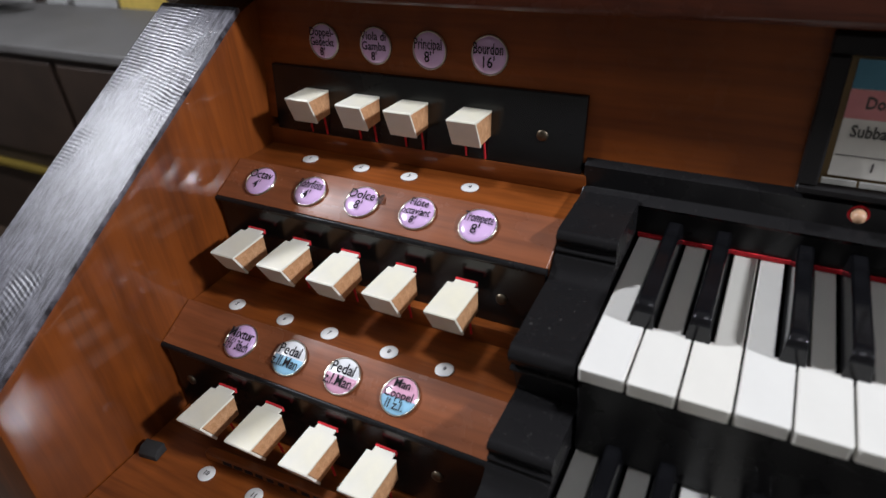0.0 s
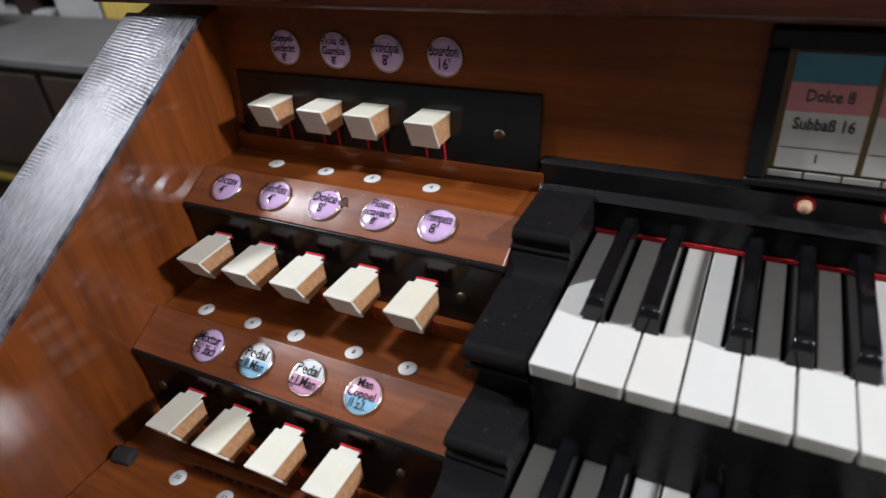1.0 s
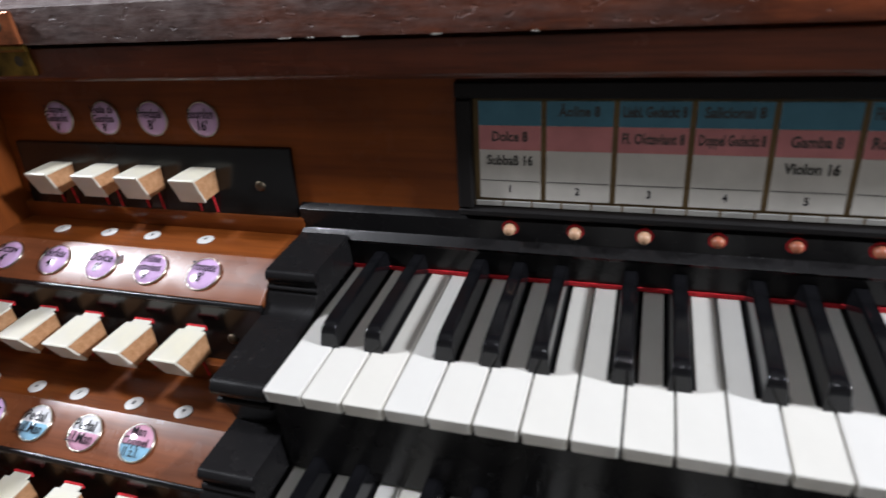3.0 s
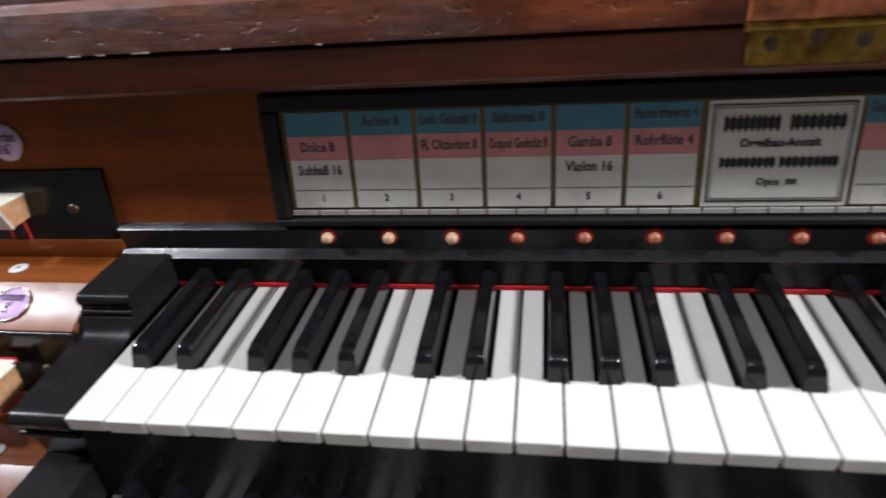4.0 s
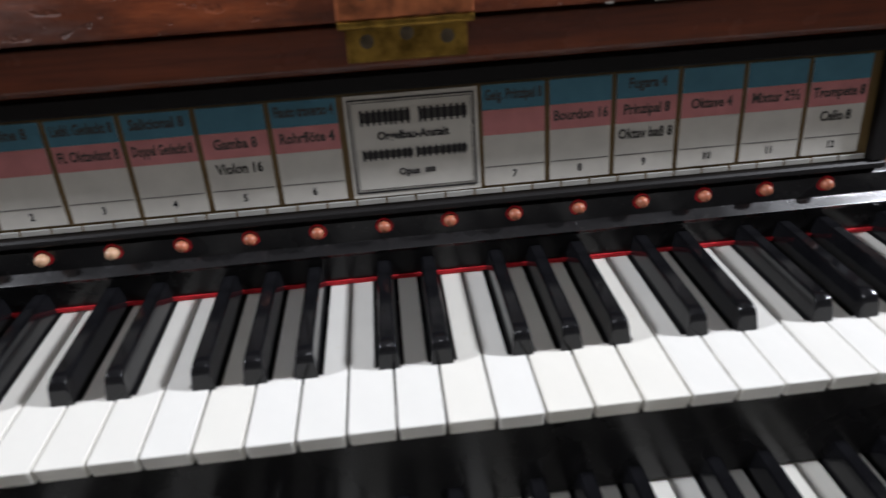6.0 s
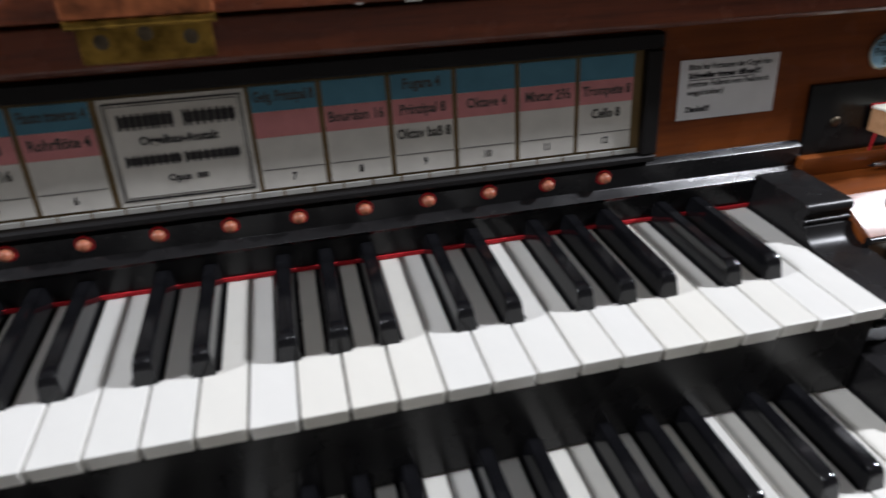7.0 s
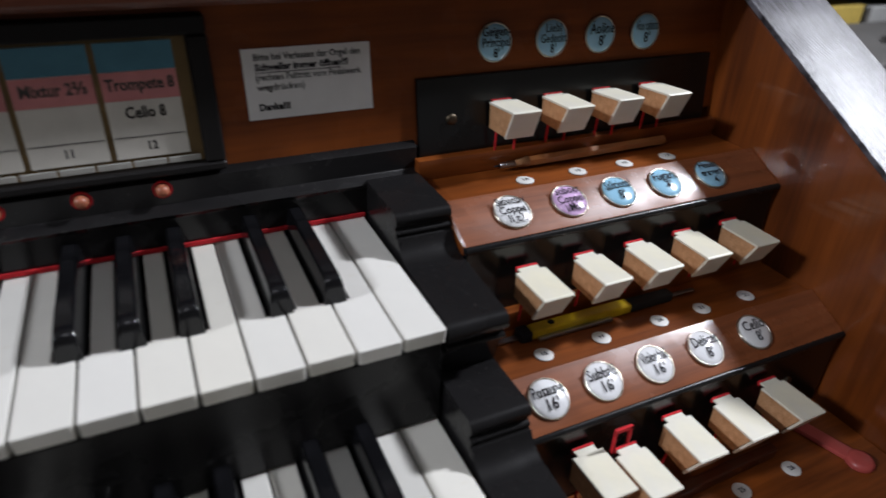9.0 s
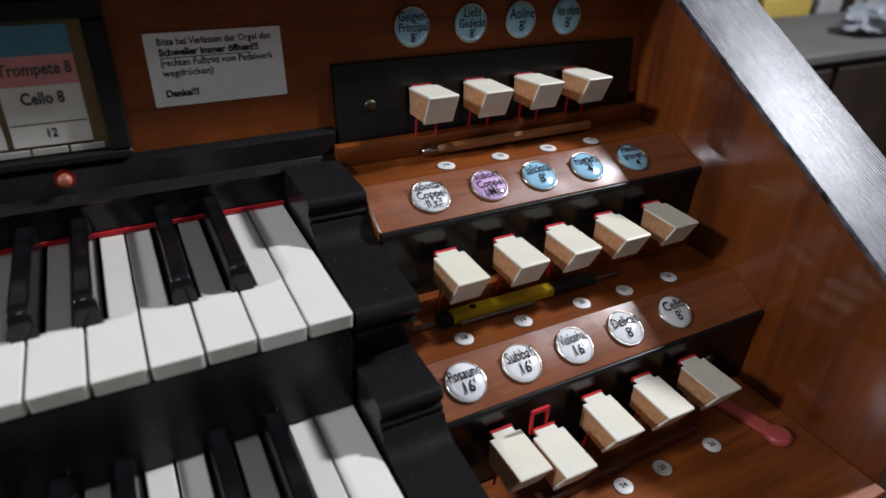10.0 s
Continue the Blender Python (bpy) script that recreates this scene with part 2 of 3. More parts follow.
def join(a, b):
    me = bpy.data.meshes.new("tmp")
    b.to_mesh(me)
    b.free()
    a.from_mesh(me)
    bpy.data.meshes.remove(me)
    return a


def prism(profile, x0, x1, bevel=0.0, seg=2, axis="x"):
    """A (y, z) outline drawn along x."""
    b = bmesh.new()
    ends = []
    for x in (x0, x1):
        ends.append([b.verts.new((x, y, z)) for y, z in profile])
    n = len(profile)
    b.faces.new(ends[0])
    b.faces.new(ends[1][::-1])
    for i in range(n):
        b.faces.new((ends[0][i], ends[1][i], ends[1][(i + 1) % n], ends[0][(i + 1) % n]))
    bmesh.ops.recalc_face_normals(b, faces=b.faces)
    if bevel:
        bmesh.ops.bevel(b, geom=b.edges[:], offset=bevel, segments=seg, affect="EDGES", profile=0.6, clamp_overlap=True)
    return b


def cylinder(p, q, r0, r1=None, seg=20):
    b = bmesh.new()
    p, q = Vector(p), Vector(q)
    bmesh.ops.create_cone(b, cap_ends=True, segments=seg, radius1=r0, radius2=r0 if r1 is None else r1, depth=(q - p).length)
    b.transform(Matrix.Translation((p + q) / 2) @ (q - p).to_track_quat("Z", "Y").to_matrix().to_4x4())
    return b


def tube(points, r, seg=10):
    """A round tube through points, smoothed by a spline."""
    cu = bpy.data.curves.new("tmp", "CURVE")
    cu.dimensions, cu.bevel_depth, cu.bevel_resolution, cu.use_fill_caps = "3D", r, 3, True
    sp = cu.splines.new("BEZIER")
    sp.bezier_points.add(len(points) - 1)
    for bp, p in zip(sp.bezier_points, points):
        bp.co, bp.handle_left_type, bp.handle_right_type = p, "AUTO", "AUTO"
    ob = bpy.data.objects.new("tmp", cu)
    scene.collection.objects.link(ob)
    bpy.context.view_layer.update()
    me = bpy.data.meshes.new_from_object(ob.evaluated_get(bpy.context.evaluated_depsgraph_get()))
    bpy.data.objects.remove(ob)
    bpy.data.curves.remove(cu)
    b = bmesh.new()
    b.from_mesh(me)
    bpy.data.meshes.remove(me)
    return b


def lathe(outline, m, seg=28):
    """(radius, height) pairs turned round z, placed by m."""
    b = bmesh.new()
    rings = []
    for r, h in outline:
        if r < 1e-6:
            rings.append([b.verts.new((0, 0, h))])
        else:
            rings.append([b.verts.new((r * math.cos(2 * math.pi * i / seg), r * math.sin(2 * math.pi * i / seg), h)) for i in range(seg)])
    for a, c in zip(rings, rings[1:]):
        for i in range(seg):
            j = (i + 1) % seg
            if len(a) == 1:
                b.faces.new((a[0], c[i], c[j]))
            elif len(c) == 1:
                b.faces.new((a[i], a[j], c[0]))
            else:
                b.faces.new((a[i], a[j], c[j], c[i]))
    b.transform(m)
    return b


def lettering(lines, m, height, material, parent, name="lettering", width=0.0, gap=1.15, weight=0.022, tall=1.0):
    """Lines of writing in the plane of m (x along, y up), centred, squeezed to width where given."""
    out = bmesh.new()
    for i, line in enumerate(lines):
        if not line:
            continue
        cu = bpy.data.curves.new("tmp", "FONT")
        cu.body, cu.size, cu.align_x, cu.align_y, cu.resolution_u = line, height, "CENTER", "CENTER", 2
        cu.offset = height * weight
        ob = bpy.data.objects.new("tmp", cu)
        scene.collection.objects.link(ob)
        bpy.context.view_layer.update()
        me = bpy.data.meshes.new_from_object(ob.evaluated_get(bpy.context.evaluated_depsgraph_get()))
        bpy.data.objects.remove(ob)
        bpy.data.curves.remove(cu)
        b = bmesh.new()
        b.from_mesh(me)
        bpy.data.meshes.remove(me)
        xs = [v.co.x for v in b.verts]
        w = max(xs) - min(xs)
        s = min(1.0, width / w) if width else 1.0
        y = ((len(lines) - 1) / 2 - i) * height * gap
        b.transform(m @ Matrix.Translation((0, y, 0)) @ Matrix.Diagonal((s, tall, 1, 1)))
        join(out, b)
    return part(name, out, material, parent)


# ---- room ----
def wall(name, *args):
    return tagged(part(name, box(*args), M_WALL), "plain plastered wall of the organ loft", "wall", kind="structure")


tagged(part("floor", box(-4, 4, -3, 4, -0.1, 0.0), M_FLOOR), "dark wooden floor boards of the loft", "floor", kind="structure")
tagged(part("ceiling", box(-4.1, 4.1, -3.1, 4.1, 3.6, 3.7), M_WALL), "plain plastered ceiling of the organ loft", "ceiling", kind="structure")
wall("wall_north", -4.1, 4.1, 4.0, 4.1, 0, 3.6)
# assumed wall out of view, kept low so the world light fills from the front
tagged(part("wall_south", box(-4.1, 4.1, -3.1, -3.0, 0, 1.0, 0.01), M_WALL), "low unseen wall, left open above to let in fill light", "parapet", kind="structure")
wall("wall_west", -4.1, -4.0, -3.0, 4.0, 0, 3.6)
wall("wall_east", 4.0, 4.1, -3.0, 4.0, 0, 3.6)

# ---- the organ console ----
CX = 0.670          # inner face of the cheeks
KEY_Z = 0.86        # top of the upper manual's naturals
PITCH = 0.0235
console = thing("organ_console", (0, 0.2, 0), "varnished brown wooden organ console with sloping cheeks", "organ console")

EDGE = [(y, 0.829 + 0.598 * (y + 0.1252)) for y in np.linspace(-0.1265, 0.130, 12).tolist()]
CHEEK = [(-0.134, 0.70), (-0.1285, 0.822)] + EDGE + [(0.16, 0.990), (0.62, 0.990), (0.62, 0.0), (-0.10, 0.0), (-0.10, 0.66)]
for s in (-1, 1):
    a, b = sorted((s * CX, s * 0.743))
    cheek = part("cheek", prism(CHEEK, a, b, 0.003), M_CHEEK, console, "orange-brown veneered cheek")
    # worn, polished capping along the sloping edge
    strip = [(y, z + 0.0006) for y, z in EDGE] + [(y - 0.0020, z + 0.0042) for y, z in EDGE[::-1]]
    part("capping", prism(strip, a - 0.0015, b + 0.0015, 0.0012), M_CAPPING, cheek, "worn polished capping with wavy saw marks")

# back panel above the manuals, leaning back a little
LEAN = 0.13


def py(z):
    return 0.140 + (z - 0.92) * LEAN


part("back_panel", prism([(py(0.90), 0.90), (py(1.0), 1.0), (py(1.0) + 0.02, 1.0), (py(0.90) + 0.02, 0.90)], -CX, CX), M_PANEL, console, "dark reddish-brown back panel")
part("rail", prism([(0.1235, 0.9935), (0.1215, 0.9965), (0.1215, 1.0165), (0.30, 1.0165), (0.30, 0.997), (0.146, 0.997), (0.143, 0.9935)], -0.772, 0.772, 0.0012), M_RAIL, console, "dark brown rail below the lid")
lid = part("lid", prism([(0.117, 1.0192), (0.1195, 1.0425), (0.1275, 1.0468), (0.30, 1.056), (0.60, 1.06), (0.60, 1.0192)], -0.775, 0.775, 0.0018), M_LID, console, "worn reddish-brown folding lid")
part("lid_moulding", prism([(0.1300, 1.0465), (0.1305, 1.0515), (0.1385, 1.0565), (0.16, 1.0600), (0.16, 1.0465)], -0.775, 0.775, 0.001), M_LID, lid)
part("carcass", box(-CX, CX, 0.17, 0.6, 0.05, 1.0), M_DARK, console)
part("key_shelf", box(-CX, CX, -0.137, 0.17, 0.66, 0.712, 0.004), M_PANEL, console, "brown wooden shelf below the manuals")
part("knee_panel", box(-CX, CX, 0.05, 0.08, 0.05, 0.66), M_PANEL, console)

# pale slivers that stand in for white glints on the lid's chipped lower edge
for x, w in ((-0.392, 0.012), (-0.374, 0.007), (-0.352, 0.016), (-0.300, 0.009), (-0.246, 0.005), (0.102, 0.006), (0.128, 0.014), (0.152, 0.007), (0.178, 0.012), (0.262, 0.008)):
    sliver = prism([(0.1166, 1.0190), (0.1165, 1.0198), (0.1178, 1.0196), (0.1180, 1.0188)], x, x + w * 0.6, 0.0002, 1)
    for v in sliver.verts:
        v.co.z += 0.0007 * noise.noise(Vector((v.co.x * 400, 0, 0)))
    part("splinter", sliver, M_SLIP, lid, "pale sliver for a white glint on the chipped edge")


def hinge(x):
    h = part("hinge", box(x - 0.031, x + 0.031, 0.1190, 0.1220, 0.9985, 1.0165, 0.0008), M_BRASS, console, "tarnished brass hinge")
    part("upper_leaf", box(x - 0.034, x + 0.034, 0.1140, 0.1170, 1.0205, 1.0415, 0.0008), M_COPPER, h, "reddish copper-coloured hinge leaf")
    part("knuckle", cylinder((x - 0.034, 0.1172, 1.0180), (x + 0.034, 0.1172, 1.0180), 0.0026, seg=14), M_BRASS, h)
    for i in (-1, 0, 1):
        for y, z in ((0.1195, 1.009), (0.1145, 1.033)):
            dz = 0.003 if i == 0 and z < 1.02 else 0
            part("screw", cylinder((x + i * 0.0205, y + 0.001, z + dz), (x + i * 0.0205, y - 0.0006, z + dz), 0.0042, 0.0036, 14), M_SCREW, h)


hinge(0.0)
hinge(-0.617)

# piston rail and black fall behind the upper keys
fall = part("fall", prism([(0.1285, 0.8625), (0.1285, 0.880), (0.126, 0.8830), (0.1335, 0.8868), (0.1325, 0.9012), (0.1405, 0.9055), (0.155, 0.9065), (0.155, 0.8625)], -0.414, 0.414, 0.0007), M_BLACK, console, "glossy black fall with the piston rail")
part("felt", box(-0.376, 0.376, 0.1272, 0.1284, 0.8607, 0.8632), M_RED, console, "red felt strip")
for i in range(14):
    x = -0.265 + i * 0.0404
    m = pose(x, 0.1333, 0.8965, 90, 0, 0)
    ring = part("piston_collar", lathe([(0.0053, -0.001), (0.0053, 0.0008), (0.0046, 0.0013), (0.0040, 0.0009), (0.0040, -0.001)], m, 20), M_RED, console, "red felt collar", True)
    out = 0.0 if i < 3 else -0.0012
    part("piston", lathe([(0.0036, -0.001), (0.0036, 0.0042 + out), (0.0030, 0.0060 + out), (0.0017, 0.0069 + out), (0, 0.0072 + out)], m, 18), M_PISTON if i < 3 else M_PISTONRED, ring, "pale wooden thumb piston" if i < 3 else "reddish wooden thumb piston", True)


# ---- manuals ----
def white_mesh(left, right):
    """One natural: its front plate, with room cut for the sharps; origin at the middle of the front edge."""
    h = PITCH / 2 - 0.00065
    pts = [(-h, 0), (h, 0), (h, 0.0445), (h - right, 0.0445), (h - right, 0.15), (-h + left, 0.15), (-h + left, 0.0445), (-h, 0.0445)]
    if not right:
        pts = [p for p in pts if p not in ((h, 0.0445),)]
        pts = [(h, 0.15) if p == (h - right, 0.15) else p for p in pts if p != (h - right, 0.0445)]
    if not left:
        pts = [p for p in pts if p != (-h, 0.0445)]
        pts = [(-h, 0.15) if p == (-h + left, 0.15) else p for p in pts]
    b = bmesh.new()
    up = [b.verts.new((x, y, 0)) for x, y in pts]
    dn = [b.verts.new((x, y + (0.0012 if y == 0 else 0), -0.0088)) for x, y in pts]
    b.faces.new(up)
    b.faces.new(dn[::-1])
    n = len(pts)
    for i in range(n):
        b.faces.new((up[i], dn[i], dn[(i + 1) % n], up[(i + 1) % n]))
    bmesh.ops.recalc_face_normals(b, faces=b.faces)
    rim = [e for e in b.edges if all(v.co.z > -0.001 for v in e.verts)]
    corners = [e for e in b.edges if all(v.co.y < 0.002 for v in e.verts) and abs(e.verts[0].co.x - e.verts[1].co.x) < 1e-6]
    bmesh.ops.bevel(b, geom=corners, offset=0.0014, segments=2, affect="EDGES", profile=0.5)
    rim = [e for e in b.edges if all(v.co.z > -0.001 for v in e.verts)]
    bmesh.ops.bevel(b, geom=rim, offset=0.0007, segments=2, affect="EDGES", profile=0.5)
    me = bpy.data.meshes.new("white_key")
    b.to_mesh(me)
    b.free()
    me.materials.append(M_IVORY)
    return me


def sharp_mesh():
    b = bmesh.new()
    rows = []
    # cross-sections from front to back: half width below, half width above, height
    for y, wb, wt, h in ((0.0, 0.0058, 0.0056, 0.0010), (0.0013, 0.0058, 0.0048, 0.0088), (0.0020, 0.0058, 0.0046, 0.0113), (0.0034, 0.0058, 0.0043, 0.0132), (0.0058, 0.0058, 0.0041, 0.0143), (0.0092, 0.0058, 0.0041, 0.0146), (0.109, 0.0058, 0.0041, 0.0146)):
        c = 0.0012 if h > 0.005 else 0.0001
        rows.append([b.verts.new(p) for p in ((-wb, y, -0.004), (-wb, y, 0.0), (-wt - 0.0003, y, h - c), (-wt + c * 0.2, y, h - c * 0.35), (-wt + c, y, h), (wt - c, y, h), (wt - c * 0.2, y, h - c * 0.35), (wt + 0.0003, y, h - c), (wb, y, 0.0), (wb, y, -0.004))])
    for k, (a, c) in enumerate(zip(rows, rows[1:])):
        for i in range(9):
            face = b.faces.new((a[i], a[i + 1], c[i + 1], c[i]))
            face.smooth = i in (2, 3, 5, 6) or (k in (1, 2, 3, 4) and i == 4)
    b.faces.new(rows[0][::-1])
    b.faces.new(rows[-1])
    bmesh.ops.recalc_face_normals(b, faces=b.faces)
    me = bpy.data.meshes.new("black_key")
    b.to_mesh(me)
    b.free()
    me.materials.append(M_EBONY)
    return me


# how much each natural, C to B, gives up to the sharps at its left and right
CUTS = [(0, 0.0090), (0.0050, 0.0050), (0.0090, 0), (0, 0.0095), (0.0044, 0.0070), (0.0070, 0.0044), (0.0095, 0)]
SHARPS = {0: -0.0020, 1: 0.0020, 3: -0.0026, 4: 0.0, 5: 0.0026}
NATURAL = [white_mesh(*c) for c in CUTS]
LAST = white_mesh(0, 0)
SHARP = sharp_mesh()
def arc(cy, cz, r, a0, a1, n=6):
    return [(cy + r * math.cos(radians(a0 + (a1 - a0) * i / n)), cz + r * math.sin(radians(a0 + (a1 - a0) * i / n))) for i in range(n + 1)]


# moulded outline of the key cheeks: roll, bead, long ogee, nosing, bead and cove
CHEEKBLOCK = ([(0.128, 0.0255)] + arc(0.0800, 0.0210, 0.0045, 90, 200) + [(0.0775, 0.0168), (0.0775, 0.0150)] + arc(0.0770, 0.0130, 0.0017, 110, 250, 5) + [(0.0750, 0.0100)]
              + arc(0.0585, 0.0165, 0.0160, 340, 262, 6) + [(0.045, 0.0000), (0.030, -0.0012), (0.016, -0.0022)] + arc(0.0080, -0.0085, 0.0062, 80, 235, 8)
              + [(0.0065, -0.0150), (0.0065, -0.0165)] + arc(0.0060, -0.0185, 0.0018, 110, 250, 5) + [(0.0085, -0.0215), (0.0115, -0.030), (0.0150, -0.045), (0.0190, -0.0665), (0.128, -0.0665)])


def manual(name, dy, dz, label):
    man = thing(name, (0, dy, KEY_Z + dz), label, "organ keyboard")
    y0, z0 = dy, KEY_Z + dz
    frame_ob = part("key_frame", box(-0.376, 0.376, y0 + 0.012, y0 + 0.15, z0 - 0.060, z0 - 0.0100), M_BLACK, man, "black key frame")
    part("front_slip", box(-0.376, 0.376, y0 + 0.006, y0 + 0.0115, z0 - 0.0655, z0 - 0.0135, 0.0008), M_BLACK, man, "black slip below the keys")
    if dz:
        part("back_felt", box(-0.376, 0.376, y0 + 0.1272, y0 + 0.1284, z0 + 0.0007, z0 + 0.0032), M_RED, man, "red felt strip")
    for k in range(32):
        ob = new("white_key", LAST if k == 31 else NATURAL[k % 7])
        ob.parent = man
        ob.location = ((k - 15.5) * PITCH, random.uniform(-0.0003, 0.0003), random.uniform(-0.0004, 0.0002))
        ob.rotation_euler = (radians(random.uniform(-0.12, 0.12)), 0, radians(random.uniform(-0.1, 0.1)))
        if k % 7 in SHARPS and k != 31:
            ob = new("black_key", SHARP)
            ob.parent = man
            ob.location = ((k - 15) * PITCH + SHARPS[k % 7], 0.0418 + random.uniform(-0.0004, 0.0004), random.uniform(-0.0003, 0.0002))
            ob.rotation_euler = (0, 0, radians(random.uniform(-0.15, 0.15)))
    for s in (-1, 1):
        a, b = sorted((s * 0.3775, s * 0.4125))
        part("key_cheek", prism([(y + y0, z + z0) for y, z in CHEEKBLOCK], a, b), M_BLACK, man, "black moulded key cheek")
    return man


manual("upper_manual", 0.0, 0.0, "upper organ keyboard with white naturals and black sharps")
manual("lower_manual", -0.103, -0.067, "lower organ keyboard with white naturals and black sharps")


# ---- stop terraces ----
STEP = 0.0768
STEPY = 0.0820
TAB_MESH = {}


def tab_parts():
    """Body, ivory facing, felt and pins of a stop tab; origin at the rear edge of its top."""
    side = [(0.0, -0.0016), (-0.0295, -0.0016), (-0.0210, -0.0185), (0.0, -0.0175)]
    face = [(0.0, -0.0016), (0.0, 0.0), (-0.0308, 0.0), (-0.0318, -0.0009), (-0.0228, -0.0195), (-0.0212, -0.0187), (-0.0297, -0.0016)]
    body = prism(side, -0.0100, 0.0100, 0.0003, 1)
    cap = prism(face, -0.0104, 0.0104, 0.0005, 2)
    tongue = box(-0.0068, 0.0072, -0.0005, 0.0042, -0.0014, -0.0001, 0.0003)
    join(cap, tongue)
    felt = box(-0.0072, 0.0076, 0.0040, 0.0056, -0.0030, 0.0006, 0.0003)
    pins = [cylinder((x, -0.0060 + y, -0.0178), (x, -0.0040 + y, -0.0330), 0.0008, seg=8) for x, y in ((-0.0075, 0), (0.0068, -0.001))]
    return body, cap, felt, pins


def mesh_of(name, bm, material):
    bmesh.ops.recalc_face_normals(bm, faces=bm.faces)
    me = bpy.data.meshes.new(name)
    bm.to_mesh(me)
    bm.free()
    me.materials.append(material)
    return me


_b, _c, _f, _p = tab_parts()
TAB_MESH = [mesh_of("tab_body", _b, M_TABWOOD), mesh_of("ivory_facing", _c, M_CAP), mesh_of("felt_pad", _f, M_RED)] + [mesh_of("pin", p, M_RED) for p in _p]


def stop_tab(parent, x, y, z, tilt=0.0, felt=(0, 0, 0), short=1.0):
    tab = new("stop_tab", TAB_MESH[0])
    tab.parent = parent
    tab.matrix_basis = Matrix.Translation(Vector((x, y, z)) - ORG[parent]) @ pose(0, 0, 0, tilt, 0, random.uniform(-0.6, 0.6)) @ Matrix.Diagonal((1, short, 1, 1))
    for n, me in zip(("ivory_facing", "felt_pad", "pin", "pin"), TAB_MESH[1:]):
        o = new(n, me)
        o.parent = tab
        if n == "felt_pad":
            o.matrix_basis = Matrix.Translation(felt)
    return tab


def plaque(parent, m, lines, top, low=None, split=0.0):
    """A round domed enamel plaque with a nickel rim; m lies on the surface with z out of it."""
    r = 0.0120
    rim = part("plaque_rim", lathe([(r + 0.0006, 0.0), (r + 0.0006, 0.0010), (r + 0.0002, 0.0016), (r - 0.0003, 0.0014), (r - 0.0004, 0.0)], m, 36), M_STEELRIM, parent, "nickel rim", True)
    dome = [(r - 0.0004, 0.0010), (r * 0.92, 0.0016), (r * 0.75, 0.0022), (r * 0.5, 0.0027), (r * 0.25, 0.0030), (0, 0.0031)]
    if low is None:
        part("enamel", lathe(dome, m, 36), top, rim, smooth=True)
    else:
        for mat, keep_up in ((top, True), (low, False)):
            b = lathe(dome, Matrix(), 36)
            bmesh.ops.bisect_plane(b, geom=b.verts[:] + b.edges[:] + b.faces[:], plane_co=(0, split * r, 0), plane_no=(0, 1, 0), clear_inner=keep_up, clear_outer=not keep_up)
            b.transform(m)
            part("enamel", b, mat, rim, smooth=True)
    b_h = 0.0084 if len(lines) < 3 else 0.0068
    lettering(lines, m @ Matrix.Translation((0, 0, 0.0033)), b_h, M_INK, rim, width=0.0205, gap=0.98, weight=0.012, tall=1.18)


